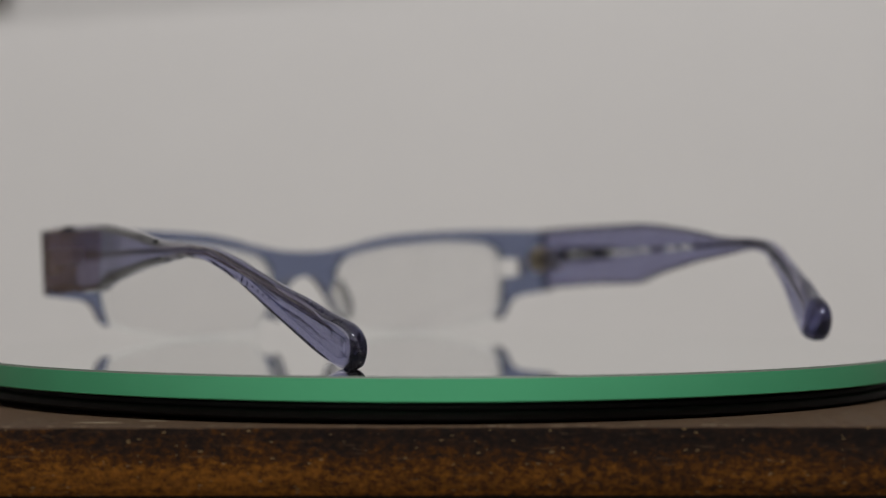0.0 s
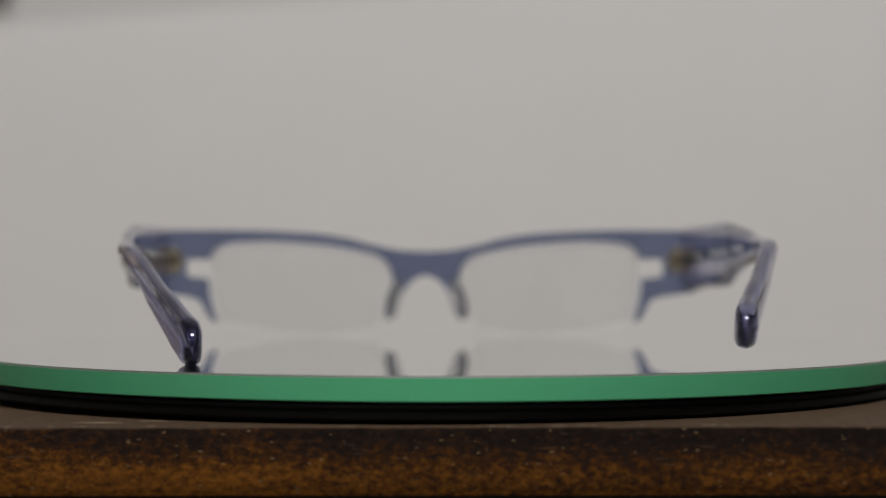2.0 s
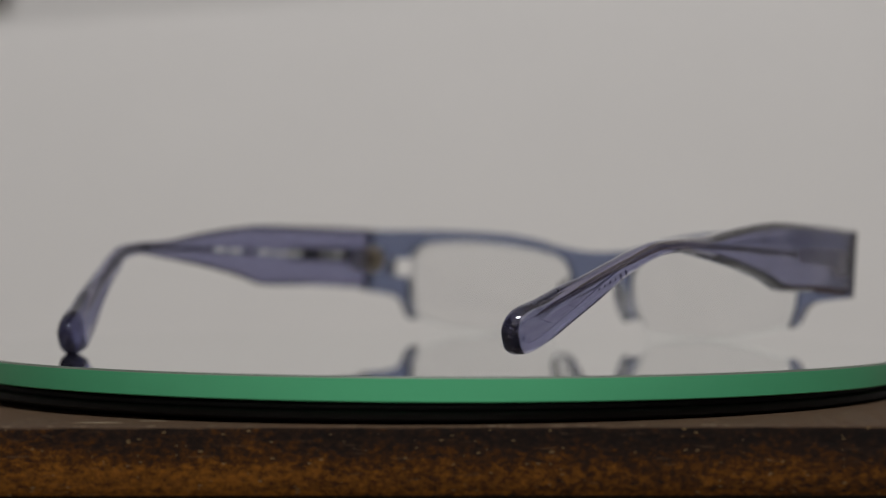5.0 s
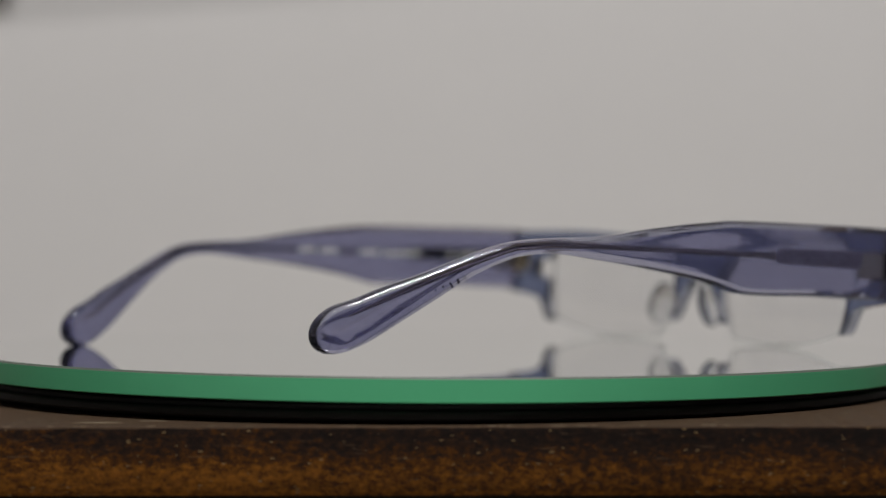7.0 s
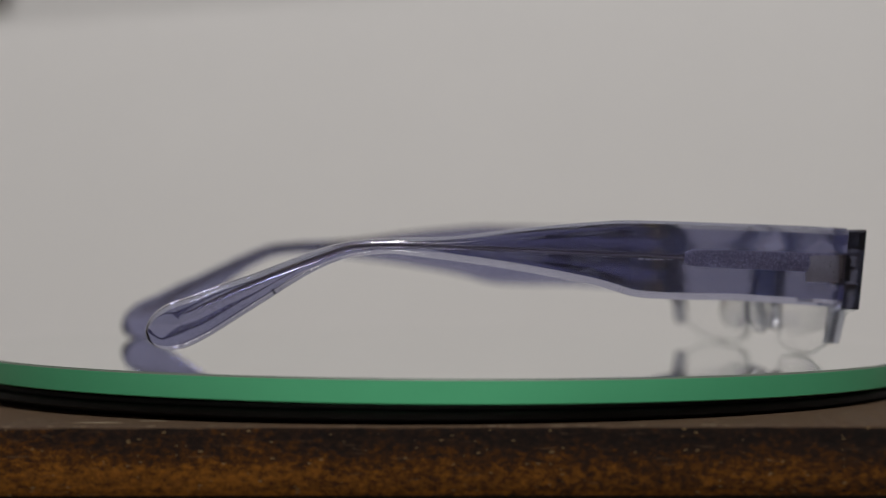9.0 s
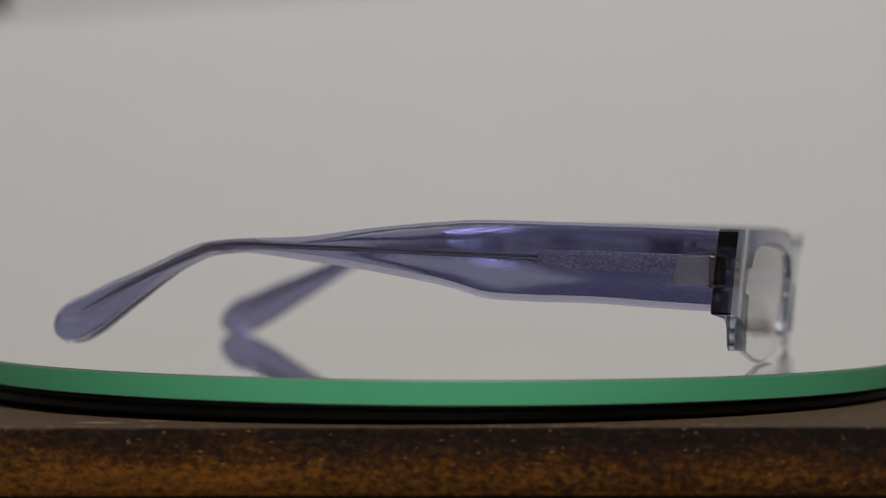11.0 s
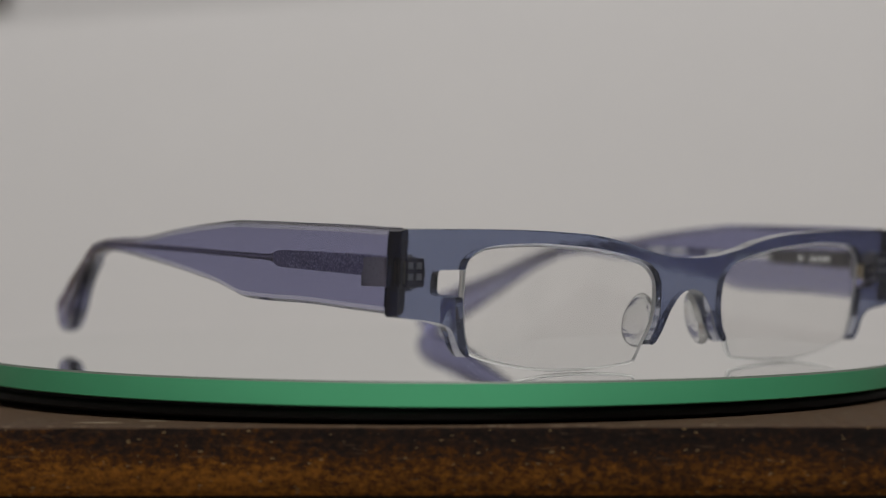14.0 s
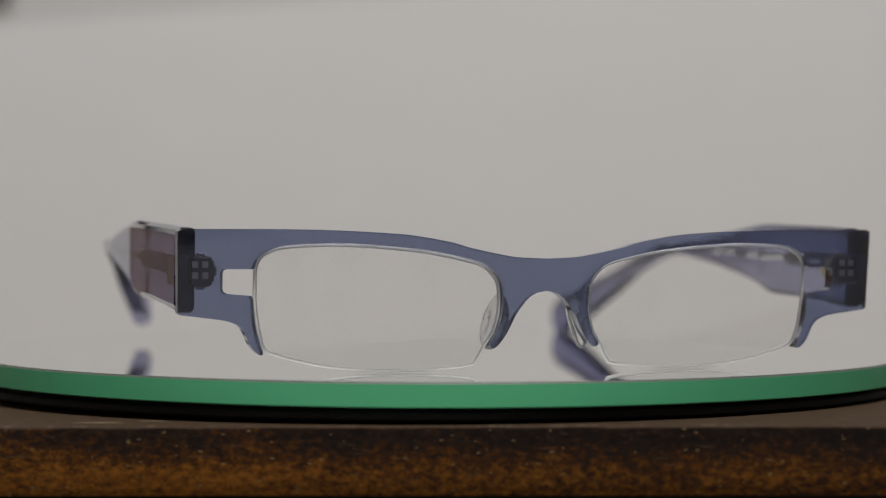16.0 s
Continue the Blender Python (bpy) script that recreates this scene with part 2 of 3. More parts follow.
# ---- the room ----
WOOD_Z = -0.0078
TABLE_Z = -0.0280
thing("floor", boxed((-2.0, -2.6, -0.83), (2.0, 1.2, -0.78)), FLOOR, "brown wooden floor of the room", "floor", "structure")
thing("ceiling", boxed((-2.0, -2.6, 1.70), (2.0, 1.2, 1.80)), WALL, "white painted ceiling", "ceiling", "structure")
thing("wall_back", boxed((-2.0, 0.62, -0.78), (2.0, 0.72, 1.70)), WALL, "white painted wall behind the table", "wall", "structure")
thing("wall_front", boxed((-2.0, -2.6, -0.78), (2.0, -2.5, 1.70)), WALL, "white painted wall", "wall", "structure")
thing("wall_left", boxed((-2.0, -2.5, -0.78), (-1.9, 0.62, 1.70)), WALL, "white painted wall", "wall", "structure")
thing("wall_right", boxed((1.9, -2.5, -0.78), (2.0, 0.62, 1.70)), WALL, "white painted wall", "wall", "structure")


def table():
    top = new("table")
    part("tabletop", boxed((-0.60, -0.34, TABLE_Z - 0.028), (0.60, 0.56, TABLE_Z), 0.003), TABLE, top)
    for x in (-0.56, 0.56):
        for y in (-0.30, 0.52):
            part("leg", boxed((x - 0.025, y - 0.025, -0.78), (x + 0.025, y + 0.025, TABLE_Z - 0.028), 0.002), TABLE, top)
    return tagged(top, "plain pale table under the wooden board", "table")


def card():
    """White backdrop card standing on the table before the wall; its upper edge slopes."""
    bm = bmesh.new()
    y = 0.450
    line = [(-0.285, TABLE_Z), (0.42, TABLE_Z), (0.42, 0.160), (-0.285, 0.1071)]
    a = [bm.verts.new((x, y, z)) for x, z in line]
    b = [bm.verts.new((x, y + 0.004, z)) for x, z in line]
    bm.faces.new(a)
    bm.faces.new(b)
    for i in range(4):
        j = (i + 1) % 4
        bm.faces.new((a[i], a[j], b[j], b[i]))
    return thing("backdrop", bm, PAPER, "plain white backdrop card standing behind the turntable", "backdrop", "structure")


def picture_frame():
    """Only a lower corner of it comes into view."""
    top = new("picture_frame")
    x1, z0 = -0.2125, 0.1495
    x0, z1, y0, y1 = x1 - 0.25, z0 + 0.32, 0.602, 0.620
    part("backing", boxed((x0 + 0.012, y1 - 0.006, z0 + 0.012), (x1 - 0.012, y1, z1 - 0.012)), PAPER, top, "pale plain picture")
    part("rail", boxed((x0, y0, z0), (x1, y1, z0 + 0.015), 0.002), DARKFRAME, top)
    part("rail", boxed((x0, y0, z1 - 0.015), (x1, y1, z1), 0.002), DARKFRAME, top)
    part("stile", boxed((x0, y0, z0 + 0.015), (x0 + 0.015, y1, z1 - 0.015), 0.002), DARKFRAME, top)
    part("stile", boxed((x1 - 0.015, y0, z0 + 0.015), (x1, y1, z1 - 0.015), 0.002), DARKFRAME, top)
    return tagged(top, "thin black picture frame on the white wall", "picture frame")


def bulb_lamp():
    """A round lit lamp on a stand, seen mirrored in the lenses and the ear tips."""
    top = new("floor_lamp")
    x, y, z = -1.379, -1.281, 0.277
    bm, _ = lathe([(0, -0.78), (0.13, -0.78), (0.13, -0.765), (0.02, -0.75), (0, -0.75)], 40)
    bmesh.ops.translate(bm, verts=bm.verts[:], vec=(x, y, 0))
    part("base", bm, DARKFRAME, top)
    part("pole", upright(bmesh.new(), x, y, -0.75, z - 0.012, 0.005), DARKFRAME, top)
    bm = bmesh.new()
    bmesh.ops.create_uvsphere(bm, u_segments=32, v_segments=20, radius=0.015, matrix=Matrix.Translation((x, y, z)))
    part("bulb", bm, GLOW, top, "small lit white bulb", 60)
    return tagged(top, "small lit round bulb lamp on a thin black stand", "lamp")


def wooden_box():
    """Stands beside the backdrop, seen only as a brown reflection in the temples."""
    top = new("wooden_box")
    x0, x1, y0, y1 = -0.56, -0.300, 0.462, 0.558
    part("body", boxed((x0, y0, TABLE_Z), (x1, y1, 0.085), 0.002), CRATE, top)
    part("lid", boxed((x0 - 0.003, y0 - 0.003, 0.0865), (x1 + 0.003, y1 + 0.003, 0.112), 0.003), CRATE, top)
    part("clasp", boxed((-0.41, y0 - 0.007, 0.070), (-0.39, y0 - 0.0002, 0.092), 0.001), BRASSY, top, "small brass clasp")
    return tagged(top, "brown wooden lidded box on the table beside the backdrop", "box")


table()
bulb_lamp()
wooden_box()
card()
picture_frame()


# ---- the stained board ----
def board():
    top = new("wooden_board")
    bm = bmesh.new()
    x0, x1, y0, y1, z0, z1 = -0.16, 0.16, -0.1048, 0.13, -0.0199, WOOD_Z
    n = 220
    rings = []
    for i in range(n + 1):
        x = x0 + (x1 - x0) * i / n
        w = lambda s: noise.noise(Vector((x * 160, s, 0.3))) + 0.5 * noise.noise(Vector((x * 600, s, 1.3)))
        e = 0.00022 * w(1.0)
        k = 0.00018 * w(5.0)
        rings.append([Vector(p) for p in ((x, y0 + 0.0005 + e, z1), (x, y0 + 0.0002 + e, z1 - 0.00025 + k), (x, y0 + k, z1 - 0.0012), (x, y0 + k * 0.5, z1 - 0.006),
                                          (x, y0 + e * 0.6, z0 + 0.0012), (x, y0 + 0.0008 + e, z0), (x, y1, z0), (x, y1, z1))])
    loft(bm, rings)
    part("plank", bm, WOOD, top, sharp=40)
    rng = random.Random(7)
    spots = [(0.0515, 0.0016, 0.0004), (-0.058, 0.0100, 0.0009), (-0.049, 0.0060, 0.0006)] + [(rng.uniform(-0.085, 0.085), rng.uniform(0.0005, 0.0022), rng.uniform(0.00015, 0.0004)) for _ in range(26)]
    for i, (x, wide, deep) in enumerate(spots):
        bm = bmesh.new()
        y = y0 + 0.0012 if i != 1 and i != 2 else y0 + 0.006 + 0.003 * i
        n = 9
        ring = [bm.verts.new((x + math.cos(2 * math.pi * k / n) * wide * rng.uniform(0.3, 0.6), y + math.sin(2 * math.pi * k / n) * deep * rng.uniform(0.5, 1.2), z1 + 0.00012)) for k in range(n)]
        foot = [bm.verts.new((v.co.x, v.co.y, z1 - 0.0001)) for v in ring]
        bm.faces.new(ring)
        for k in range(n):
            bm.faces.new((ring[k], ring[(k + 1) % n], foot[(k + 1) % n], foot[k]))
        part("splinter", bm, SPLINT, top, "pale bare wood splinter")
    # added recessed rails, black to stand in for the shade under the board
    part("shade_rail", boxed((-0.150, -0.085, TABLE_Z), (0.150, -0.065, -0.0199), 0.0005), BLACK, top, "added black rail in place of the shade under the board")
    part("shade_rail", boxed((-0.150, 0.085, TABLE_Z), (0.150, 0.105, -0.0199), 0.0005), BLACK, top, "added black rail in place of the shade under the board")
    top.matrix_world = pose(0, 0, -0.0004, 0, -0.3, -1.9)
    return tagged(top, "dark stained worn wooden board under the turntable", "board")


board()


# ---- turntable ----
DISC_R, DISC_T = 0.1028, 0.0046


def turntable():
    top = new("turntable")
    bm, _ = lathe([(0, -0.0047), (0.0985, -0.0047), (0.0990, -0.0050), (0.0990, -0.0057), (0, -0.0057)])
    part("carrier_ring", bm, BLACK, top, sharp=40)
    bm, _ = lathe([(0, -0.0057), (0.1000, -0.0057), (0.1008, -0.0060), (0.1010, -0.0063), (0.1010, -0.0072), (0.1005, -0.0077), (0, -0.0077)])
    part("platter", bm, BLACK, top, sharp=40)
    bm, _ = lathe([(0, -0.0077), (0.0400, -0.0077), (0.0400, WOOD_Z - 0.0006), (0, WOOD_Z - 0.0006)], 64)
    part("foot", bm, BLACK, top, sharp=40)
    return tagged(top, "round black plastic turntable on the wooden board", "turntable")


def mirror_disc():
    top = new("mirror_disc")
    c = 0.00040
    bm, _ = lathe([(0, 0), (DISC_R - c, 0), (DISC_R - c, -0.0002), (0, -0.0002)], 360)
    part("mirror_face", bm, MIRROR, top, "silvered mirror face", 20)
    bm, faces = lathe([(0, -0.0003), (DISC_R - c, -0.0003), (DISC_R - c + 0.00001, 0), (DISC_R, -c), (DISC_R, -DISC_T + 0.0002), (DISC_R - 0.0002, -DISC_T), (0, -DISC_T)], 360)
    for ring, index in zip(faces, (0, 0, 0, 1, 1, 1)):
        for f in ring:
            f.material_index = index
    part("glass_edge", bm, [ARRIS, GREEN], top, "green glass edge", 20)
    return tagged(top, "round mirror glass plate with a green edge on the turntable", "mirror")


turn = turntable()
disc = mirror_disc()


# ---- eyeglasses: x across, y from the front to the ear tips, z up from the mirror ----
MM = 0.001


def face_y(x, z):
    """The front face of the frame: slightly wrapped and tilted."""
    return -0.1083 + 1.3 * x * x - 0.095 * (z - 0.0195)


HALF_TOP = [(0, 21.3), (5.5, 21.55), (8.8, 22.05), (12.5, 22.8), (15.5, 23.5), (18.2, 24.3), (23.6, 25.3), (28.5, 25.9), (39, 26.5), (49.7, 26.75), (60, 26.75), (68.0, 26.75)]
HALF_END = [(68.8, 26.3), (68.6, 11.4), (68.2, 11.0)]
HALF_LOW = [(68.2, 11.0), (62.5, 10.3), (59.5, 9.8), (57.6, 9.0), (56.5, 7.7), (55.8, 6.1), (55.0, 4.7), (53.9, 3.7), (53.2, 3.6), (53.1, 4.1), (53.7, 5.8), (54.3, 7.9), (54.8, 10.8), (55.0, 13.9)]
HALF_NOTCH = [(55.35, 14.5), (59.8, 14.9), (60.45, 15.35), (60.6, 15.9), (60.6, 18.7), (60.4, 19.2), (59.9, 19.4), (55.2, 19.4)]
HALF_RIM = [(54.9, 19.5), (54.6, 20.5), (54.0, 21.6), (52.5, 22.7), (50.4, 23.5), (47.3, 23.9), (43.3, 24.1), (37.5, 24.15), (28.6, 23.5), (23.2, 22.9), (17.8, 21.9), (12.7, 20.6), (10.5, 19.2), (9.2, 17.6), (8.6, 15.8),
            (8.4, 12.6), (8.7, 10), (9.5, 7.3)]
HALF_PRONG = [(9.5, 7.3), (10.7, 5.5), (10.5, 4.7), (9.6, 4.7), (8.7, 5.5), (7.3, 7.6), (6.0, 10.4), (4.8, 12.2), (3.5, 13.8), (1.9, 14.8), (0, 15.2)]


def flat(points, per):
    return [p.to_2d() for p in spline([(x, z, 0) for x, z in points], per)]


def half_outline():
    line = flat(HALF_TOP, 3) + [Vector(p) for p in HALF_END[:2]] + flat(HALF_LOW, 2) + [Vector(p) for p in HALF_NOTCH] + flat(HALF_RIM, 2) + flat(HALF_PRONG, 2)
    out = []
    for p in line:
        if not out or (p - out[-1]).length > 0.12:
            out.append(p)
    return out


def slab(outline, near, far, bevel, edged=False):
    """A plate cut to the outline (mm), between two depths behind the front face, with softened arrises."""
    bm = bmesh.new()
    bm.faces.new([bm.verts.new((p.x * MM, 0, p.y * MM)) for p in outline])
    for k in range(-24, 25):
        bmesh.ops.bisect_plane(bm, geom=bm.verts[:] + bm.edges[:] + bm.faces[:], plane_co=(k * 0.0028 + 0.0003, 0, 0), plane_no=(1, 0, 0), dist=1e-6)
    made = bmesh.ops.extrude_face_region(bm, geom=bm.faces[:])
    back = [v for v in made["geom"] if isinstance(v, bmesh.types.BMVert)]
    for v in back:
        v.co.y = 1.0
    bmesh.ops.recalc_face_normals(bm, faces=bm.faces[:])
    rim = [e for e in bm.edges if len(e.link_faces) == 2 and abs(abs(e.link_faces[0].normal.y) - abs(e.link_faces[1].normal.y)) > 0.5]
    for v in bm.verts:
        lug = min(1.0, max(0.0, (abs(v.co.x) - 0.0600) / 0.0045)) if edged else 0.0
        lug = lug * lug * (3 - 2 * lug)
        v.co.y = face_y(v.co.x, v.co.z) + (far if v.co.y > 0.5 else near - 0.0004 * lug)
    if bevel:
        bmesh.ops.bevel(bm, geom=rim, offset=bevel, segments=2, affect="EDGES", profile=0.5, clamp_overlap=True)
    bmesh.ops.triangulate(bm, faces=[f for f in bm.faces if len(f.verts) > 4])
    bm.normal_update()
    # side walls take the lightened tint, the outer ends the darkened one
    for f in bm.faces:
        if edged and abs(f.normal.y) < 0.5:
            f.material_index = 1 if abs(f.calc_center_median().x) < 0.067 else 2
    return bm


def frame_front():
    half = half_outline()
    other = [Vector((-p.x, p.y)) for p in reversed(half)]
    return slab(half[:-1] + other[:-1], 0.0, 0.0033, 0.00045, True)


def lens_outline():
    lower = [(11.0, 5.0), (12.1, 2.9), (12.9, 1.5), (13.6, 1.1), (17, 0.6), (22.4, 0.25), (27.8, 0.1), (34, 0.2), (38.3, 0.6), (42.5, 1.2), (46.7, 2.1), (50.6, 3.2), (52.7, 4.3), (53.7, 6.5), (54.4, 9.5), (54.9, 13.5)]
    return flat(HALF_RIM, 2) + flat(lower, 3)


def inset(line, d):
    """The closed line moved inwards by d mm."""
    n = len(line)
    turn_sum = sum(line[i].x * line[(i + 1) % n].y - line[(i + 1) % n].x * line[i].y for i in range(n))
    sign = 1 if turn_sum > 0 else -1
    out = []
    for i in range(n):
        t = (line[(i + 1) % n] - line[i - 1]).normalized()
        out.append(line[i] + sign * d * Vector((-t.y, t.x)))
    return out


def lens(side):
    line = [Vector((side * p.x, p.y)) for p in inset(lens_outline(), 0.62)]
    bm = slab(line, 0.0009, 0.0025, 0.0)
    for f in bm.faces:
        f.material_index = 1 if abs(f.normal.y) < 0.5 else 0
    return bm


def cord(side):
    """The pale ground edge and cord round a lens."""
    pts = [Vector((side * p.x * MM, face_y(p.x * MM, p.y * MM) + 0.0017, p.y * MM)) for p in inset(lens_outline(), 0.33)]
    return tube(bmesh.new(), pts, 0.00031, 8, True)


def nose_pad(side):
    """A clear drop-shaped pad behind a prong, flaring outwards to the rear."""
    bm = bmesh.new()
    bmesh.ops.create_uvsphere(bm, u_segments=28, v_segments=18, radius=1.0)
    m = Matrix.Translation((side * 0.0082, -0.1008, 0.0092)) @ pose(0, 0, 0, 0, side * -14, side * -18)
    for v in bm.verts:
        x, y, z = v.co
        wide = 1.0 - 0.18 * z
        v.co = m @ Vector((math.copysign(abs(x) ** 0.75, x) * 0.0015, y * 0.0036 * wide, z * 0.0054))
    return bm


def pad_arm(side):
    pts = spline([(side * 0.0072, -0.1051, 0.0105), (side * 0.0077, -0.1045, 0.0103), (side * 0.0081, -0.1040, 0.0100)], 4)
    return tube(bmesh.new(), pts, 0.0006, 8)


# stations along a temple: y, middle z, half height, half thickness (mm)
TEMPLE_LINE = [(-98.8, 19.25, 7.75, 1.9), (-87.6, 19.8, 7.7, 1.85), (-76, 20.3, 7.5, 1.8), (-64.7, 20.55, 7.55, 1.75), (-56.5, 20.85, 7.4, 1.7), (-52, 21.4, 6.8, 1.7), (-48, 21.8, 6.1, 1.65), (-42.6, 22.15, 5.35, 1.6),
               (-31.8, 22.55, 3.85, 1.6), (-21, 22.6, 2.4, 1.65), (-10.2, 23.1, 1.55, 1.75), (-5.9, 22.98, 1.45, 1.8), (-1.7, 22.55, 1.5, 1.85), (1.2, 21.9, 1.6, 1.9), (5.8, 20.2, 1.85, 2.0), (11.1, 17.6, 2.35, 2.1),
               (16.4, 14.8, 3.0, 2.2), (21.7, 12.15, 3.75, 2.35), (26.9, 9.35, 4.3, 2.45), (30.6, 7.75, 4.6, 2.5)]
OUTER = [(-99, -68.8), (-73, -70.5), (-53, -71.0), (-25, -71.3), (-6, -70.9), (1, -69.7), (16, -65.1), (38, -57.4)]


def outer_x(y):
    return float(np.interp(y, [p[0] for p in OUTER], [p[1] for p in OUTER]))


def temple_rings():
    """Centre, rise direction, half height and half thickness along the temple, in mm, on the -x side."""
    rows = []
    st = spline([(a, b, c) for a, b, c, _ in TEMPLE_LINE], 4)
    th = np.interp([p.x for p in st], [s[0] for s in TEMPLE_LINE], [s[3] for s in TEMPLE_LINE])
    for i, p in enumerate(st):
        a, b = st[max(i - 1, 0)], st[min(i + 1, len(st) - 1)]
        d = Vector((0, b.x - a.x, b.y - a.y)).normalized()
        lean = 0.0 if p.x < -20 else min(1.0, (p.x + 20) / 22)
        up = Vector((0, -d.z * lean, 1 - lean + d.y * lean)).normalized()
        rows.append((Vector((outer_x(p.x) + th[i], p.x, p.y)), up, p.z, float(th[i])))
    c, up, h, w = rows[-1]
    d = Vector((0.14, up.z, -up.y)).normalized()
    for k in range(1, 8):
        s = math.sin(k / 7 * math.pi / 2)
        f = math.sqrt(max(0.0, 1 - s * s)) if k < 7 else 0.10
        rows.append((c + d * (6.8 * s), up, h * max(f, 0.08), w * max(f, 0.08)))
    return rows


def settle(p, side):
    """The +x temple is bowed outwards, and bent a little longer and lower at its ear tip, which alone touches the mirror."""
    if side > 0:
        p.x += 0.0026 * math.sin(math.pi * min(1.0, max(0.0, (p.y + 0.0985) / 0.133)))
        p.y = -0.0985 + (p.y + 0.0985) * 1.017
        p.z -= 0.041 * max(0.0, p.y)
    return p


def temple_mesh(side):
    bm = bmesh.new()
    rings = []
    for c, up, h, w in temple_rings():
        tail = min(1.0, max(0.0, (c.y + 24) / 26))
        cz = min(1.35, 0.62 * h)
        cx = min(1.15, 0.75 * w)
        half = [(-w, 0.0), (-w, h - cz), (-w + 0.35 * cx, h - 0.42 * cz), (-w + cx, h), (w - 0.6 * cx, h), (w - 0.18 * cx, h - 0.3 * cz), (w, h - 0.8 * cz)]
        line = half + [(w, 0.0)] + [(x, -z) for x, z in reversed(half[1:])]
        line = [q for a, b in zip(line, line[1:] + line[:1]) for q in (a, ((a[0] + b[0]) / 2, (a[1] + b[1]) / 2))]
        ring = []
        for x, z in line:
            u = math.atan2(z / h, x / w)
            cu, su = math.cos(u), math.sin(u)
            if h > w:
                ex, ez = math.copysign(w * abs(cu) ** 0.8, cu), math.copysign((h - w) * min(1.0, 2.6 * abs(su)) + w * abs(su), su)
            else:
                ex, ez = (k * math.copysign(abs(f) ** 0.72, f) for k, f in ((w, cu), (h, su)))
            x, z = x + (ex - x) * tail, z + (ez - z) * tail
            p = c + Vector((x, 0, 0)) + up * z
            if c.y < -85:
                p.y -= 0.095 * (p.z - 19.5) * min(1, (-85 - c.y) / 13.8)
            ring.append(settle(Vector((-side * p.x, p.y, p.z)) * MM, side))
        rings.append(ring)
    loft(bm, rings)
    bm.faces.ensure_lookup_table()
    # outer bevel faces take the lightened tint
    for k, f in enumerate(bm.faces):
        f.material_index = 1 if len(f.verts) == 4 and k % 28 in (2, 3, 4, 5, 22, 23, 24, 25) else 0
    return bm


CORE = [(-97.4, 20.0, 1.95, 0.4), (-84, 20.55, 1.85, 0.4), (-69, 21.05, 1.65, 0.4), (-66.5, 21.15, 1.3, 0.45), (-63.5, 21.3, 0.62, 0.55), (-48, 21.9, 0.58, 0.55), (-31.7, 22.55, 0.55, 0.55), (-10.2, 23.15, 0.52, 0.52),
        (-4, 22.9, 0.52, 0.52), (0.9, 22.15, 0.5, 0.5), (11.1, 18.2, 0.48, 0.48), (21.7, 13.6, 0.42, 0.42), (29.5, 9.9, 0.15, 0.2)]


def core_mesh(side, first, last):
    """A stretch of the metal core: its flat blade at the hinge, or the thin rod behind it."""
    st = spline([(y, z, h) for y, z, h, _ in CORE], 4)
    th = np.interp([p.x for p in st], [s[0] for s in CORE], [s[3] for s in CORE])
    rings = []
    for i, p in enumerate(st):
        if not first <= i <= last:
            continue
        a, b = st[max(i - 1, 0)], st[min(i + 1, len(st) - 1)]
        d = Vector((0, b.x - a.x, b.y - a.y)).normalized()
        up = Vector((0, -d.z, d.y))
        half_t = float(np.interp(p.x, [s[0] for s in TEMPLE_LINE], [s[3] for s in TEMPLE_LINE]))
        c = Vector((outer_x(p.x) + half_t + 0.1, p.x, p.y))
        ring = []
        for k in range(12):
            u = 2 * math.pi * k / 12
            x, z = math.cos(u), math.sin(u)
            q = c + Vector((math.copysign(abs(x) ** 0.5, x) * th[i], 0, 0)) + up * math.copysign(abs(z) ** 0.5, z) * p.z
            ring.append(settle(Vector((-side * q.x, q.y, q.z)) * MM, side))
        rings.append(ring)
    bm = loft(bmesh.new(), rings)
    bm.faces.ensure_lookup_table()
    # core faces turned towards the middle are black
    for k, f in enumerate(bm.faces):
        f.material_index = 1 if len(f.verts) == 4 and k % 12 in (10, 11, 0, 1) else 0
    return bm


def span(side, lo, hi, bevel=0.0):
    """A box given for the +x side, on either side."""
    a, b = (lo[0] * side, *lo[1:]), (hi[0] * side, *hi[1:])
    return boxed([min(p, q) for p, q in zip(a, b)], [max(p, q) for p, q in zip(a, b)], bevel)


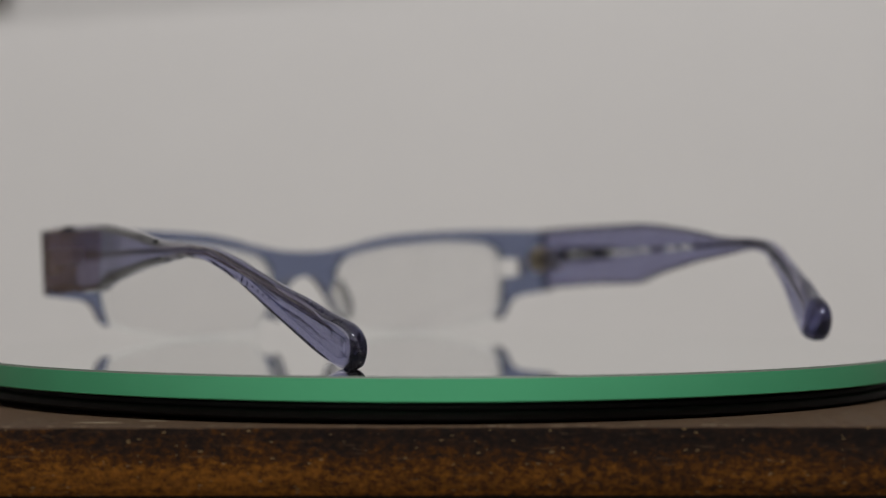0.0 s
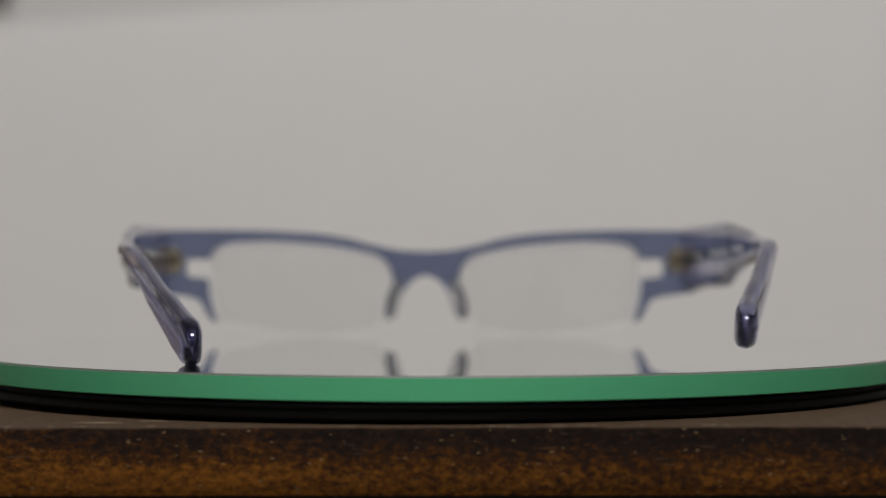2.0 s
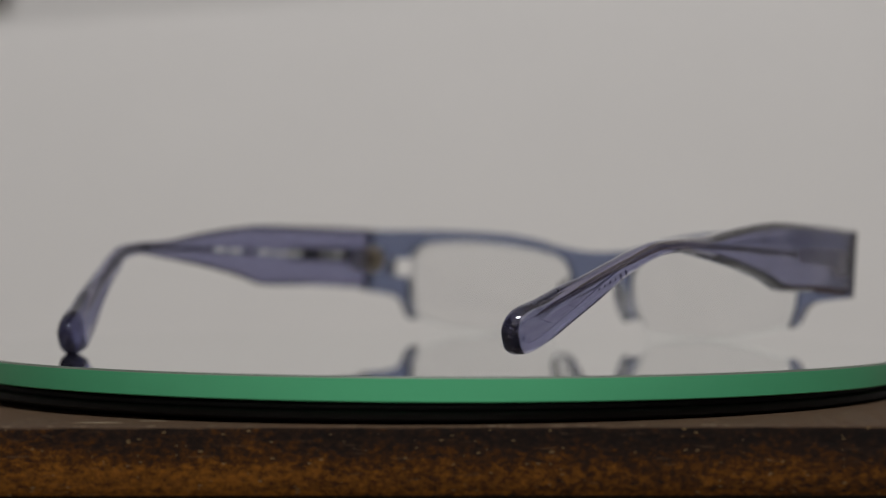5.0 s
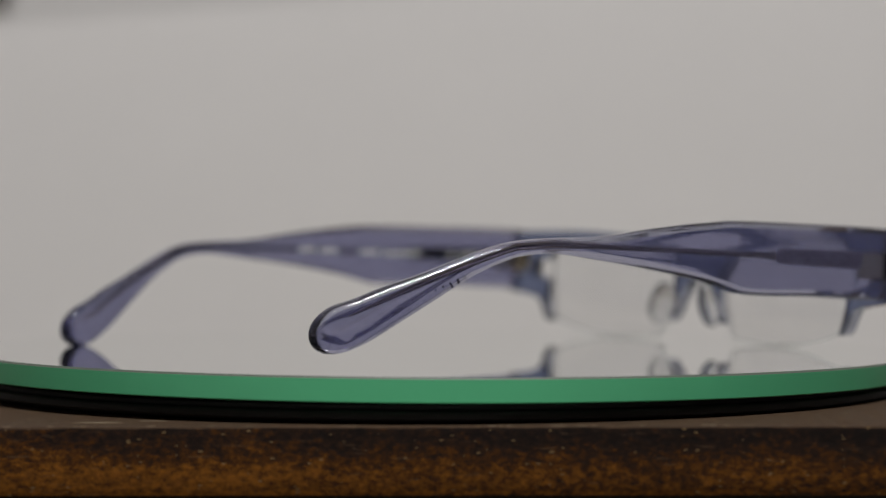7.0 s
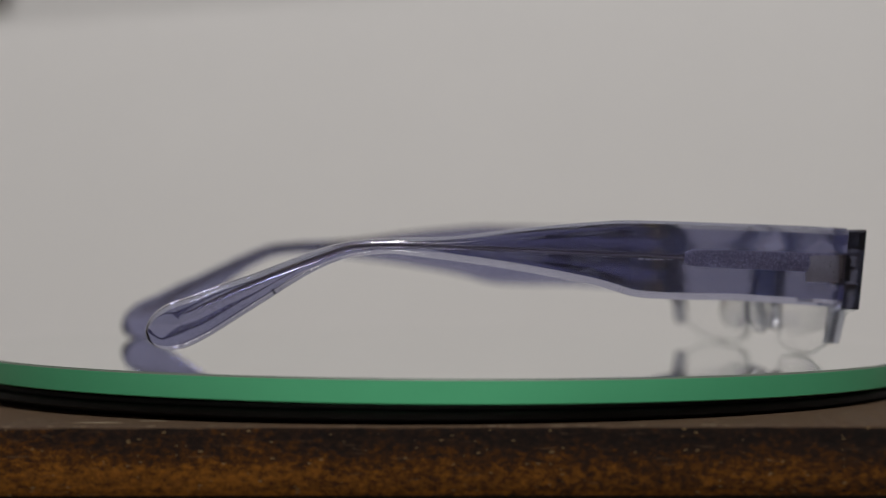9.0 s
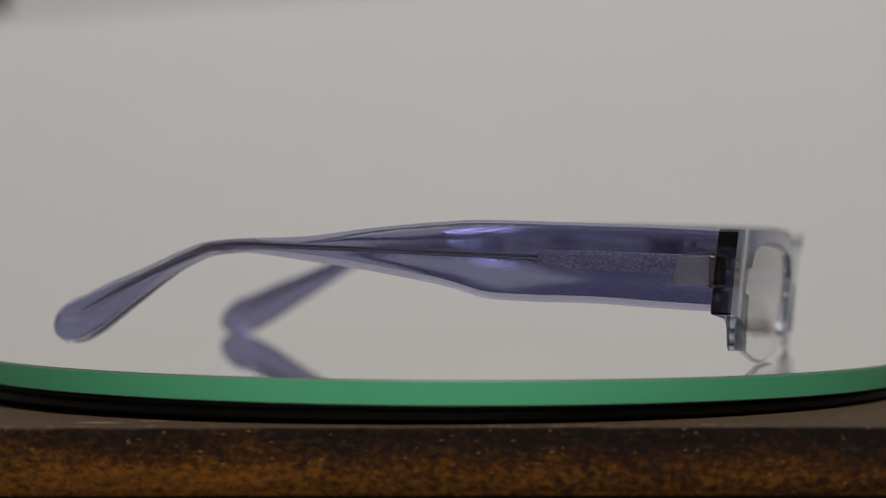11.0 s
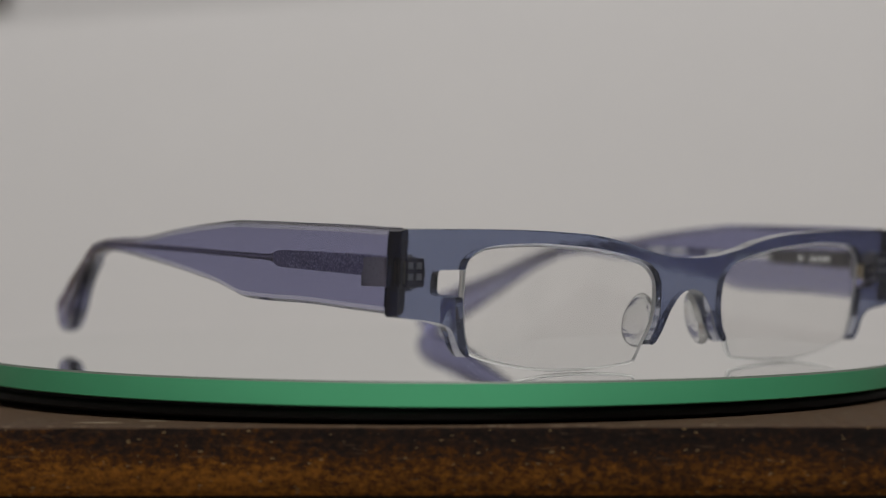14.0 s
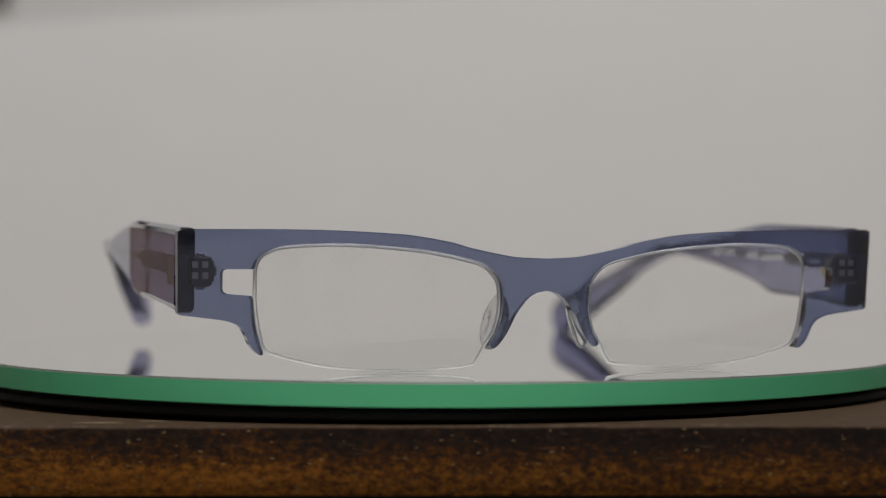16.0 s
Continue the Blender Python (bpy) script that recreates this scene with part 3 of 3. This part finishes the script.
def hinge(parent, arm, side):
    """Nickel hinge at the inner side of the joint: leaves let into the acetate, knuckles and a screw."""
    s = side
    block = part("hinge_block", span(s, (0.0661, -0.0978, 0.0164), (0.0677, -0.0910, 0.0217), 0.0003), BRIGHT, arm, "nickel hinge block let into the temple")
    part("insert", span(s, (0.0660, -0.0971, 0.0171), (0.0678, -0.0917, 0.0210), 0.0001), INSERT, block, "pale beige insert")
    leaf = part("hinge", span(s, (0.0617, -0.0996, 0.0171), (0.0660, -0.0964, 0.0211), 0.0002), BRASSY, parent, "small brass-toned metal hinge", 30)
    part("front_leaf", span(s, (0.0622, -0.1006, 0.0164), (0.0660, -0.0996, 0.0217), 0.00045), DARKSTEEL, leaf, "dark rounded hinge leaf")
    for x in (0.0629, 0.0647):
        for z in (0.0177, 0.0197):
            part("rivet", span(s, (x, -0.1008, z), (x + 0.0011, -0.1006, z + 0.0012), 0.00005), BRIGHT, leaf)
    for x in (0.0629, 0.0645):
        part("slot", span(s, (x - 0.00042, -0.0966, 0.0180), (x + 0.00042, -0.09632, 0.0203)), BLACK, leaf, "dark slot")
    part("flange", span(s, (0.0612, -0.0992, 0.0182), (0.0617, -0.0966, 0.0200), 0.0001), BRASSY, leaf)
    part("knuckle", upright(bmesh.new(), s * 0.0639, -0.0979, 0.0211, 0.0219, 0.0016), BRASSY, leaf)
    part("knuckle", upright(bmesh.new(), s * 0.0639, -0.0979, 0.0162, 0.0171, 0.0016), BRASSY, leaf)
    part("screw", upright(bmesh.new(), s * 0.0639, -0.0979, 0.0219, 0.0224, 0.0008), BRIGHT, leaf)
    part("screw", upright(bmesh.new(), s * 0.0639, -0.0979, 0.0157, 0.0162, 0.0008), BRIGHT, leaf)
    return leaf


def grip_marks(arm, side):
    """Three shallow chevrons and a row of unreadable dark print on the inner side of the ear tip."""
    for k in range(3):
        y = 20.5 + 3.0 * k
        half = 1.7 + 0.2 * k
        pts = []
        for dz, dy in ((half, -1.6), (half * 0.3, 0.1), (0, 0.8), (-half * 0.3, 0.1), (-half, -1.6)):
            yy, zz = y + dy + dz * 0.40, float(np.interp(y + dy, [16.4, 30.6], [14.25, 8.15])) + dz * 0.86
            th = float(np.interp(yy, [16.4, 30.6], [2.2, 2.4]))
            pts.append(settle(Vector((-side * (outer_x(yy) + 2 * th - 0.14), yy, zz)) * MM, side))
        part("grip_chevron", tube(bmesh.new(), pts, 0.00006, 6), ETCH, arm)
    for k in range(7):
        y = 5.2 + 1.35 * k
        z = float(np.interp(y, [5.8, 11.1, 16.4], [19.6, 16.8, 14.25])) - 0.75
        x = -side * (outer_x(y) + 4.1) * MM
        m = Matrix.Translation(settle(Vector((x, y * MM, z * MM)), side)) @ pose(0, 0, 0, -27, 0, 0)
        part("print_bar", boxed((-0.00003, -0.00026, -0.00016), (0.00003, 0.00026, 0.00016), 0, m), ETCH, arm)


# runs of unreadable print along the core: start and end y, middle z (mm)
PRINT = [(-85.7, -79.9, 20.5), (-77.9, -76.2, 20.7), (-68.1, -56.5, 21.1), (-55.2, -49.4, 21.6), (-42.7, -37.7, 22.1), (-36.2, -31.3, 22.4)]


def print_bars(parent, side):
    for a, b, z in PRINT:
        n = max(1, round((b - a) / 1.4))
        step = (b - a) / n
        for k in range(n):
            y = a + step * (k + 0.42)
            half_t = float(np.interp(y, [s[0] for s in TEMPLE_LINE], [s[3] for s in TEMPLE_LINE]))
            x = outer_x(y) + 2 * half_t
            lo = Vector((-side * (x - 0.02), y - step * 0.34, z - 0.46)) * MM
            hi = Vector((-side * (x + 0.05), y + step * 0.34, z + 0.46)) * MM
            part("print_bar", boxed([min(p, q) for p, q in zip(lo, hi)], [max(p, q) for p, q in zip(lo, hi)]), INK, parent)


def eyeglasses():
    top = new("eyeglasses")
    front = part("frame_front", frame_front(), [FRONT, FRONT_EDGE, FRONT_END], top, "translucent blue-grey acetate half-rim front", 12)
    for side in (-1, 1):
        glass = part("lens", lens(side), [LENS, GROUND], top, "clear half-rim lens")
        part("rim_cord", cord(side), CORD, glass, "white nylon rim cord", 60)
        pad = part("nose_pad", nose_pad(side), PAD, front, "clear silicone nose pad", 60)
        part("pad_arm", pad_arm(side), PAD, front, "clear pad arm", 60)
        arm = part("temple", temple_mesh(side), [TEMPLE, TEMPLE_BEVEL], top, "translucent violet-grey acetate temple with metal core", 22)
        for e in arm.data.edges:
            if all(arm.data.vertices[i].co.y > -0.004 for i in e.vertices):
                e.use_edge_sharp = False
        part("core_blade", core_mesh(side, 0, 14), [STEEL, CORE_INNER], arm, "grainy dark metal core blade", 40)
        part("core_wire", core_mesh(side, 14, 99), [ROD, CORE_INNER], arm, "shiny thin metal core rod", 40)
        print_bars(arm, side)
        hinge(top, arm, side)
        grip_marks(arm, side)
        if side > 0:
            joint = Matrix.Translation((0.0670, -0.0985, 0.0190))
            arm.matrix_basis = joint @ pose(0, 0, 0, -0.66, 0, 2.75) @ joint.inverted()
    return tagged(top, "half-rim eyeglasses of translucent blue-violet acetate on the mirror", "eyeglasses")


specs = eyeglasses()


# ---- what moves: the turntable turns clockwise seen from above, with a slight wobble ----
TURN = [(0.0, 206.77), (0.5, 200.72), (1.0, 194.53), (1.5, 188.40), (2.0, 182.63), (2.5, 176.99), (3.0, 171.11), (3.5, 165.29), (4.0, 159.31), (4.6, 152.24), (5.3, 143.94),
        (6.0, 135.61), (6.5, 129.66), (7.0, 123.86), (7.5, 117.78), (8.0, 111.81), (8.5, 105.80), (9.0, 99.81), (9.6, 92.74), (10.3, 84.50), (11.0, 76.25), (11.5, 70.18), (12.0, 64.04),
        (12.5, 57.87), (13.0, 51.73), (13.5, 45.67), (14.0, 39.50), (14.5, 33.26), (15.0, 27.16), (15.5, 21.10), (16.0, 15.30)]


def motions():
    wobble = pose(0, 0, 0, 0.306, 0.005, 0)
    seat = pose(-0.00030, 0.02960, 0)
    walk(turn, [(t, pose(0, 0, 0, 0, 0, a)) for t, a in TURN])
    walk(disc, [(t, pose(0, 0, 0, 0, 0, a) @ wobble) for t, a in TURN])
    walk(specs, [(t, pose(0, 0, 0, 0, 0, a) @ wobble @ seat) for t, a in TURN])


motions()
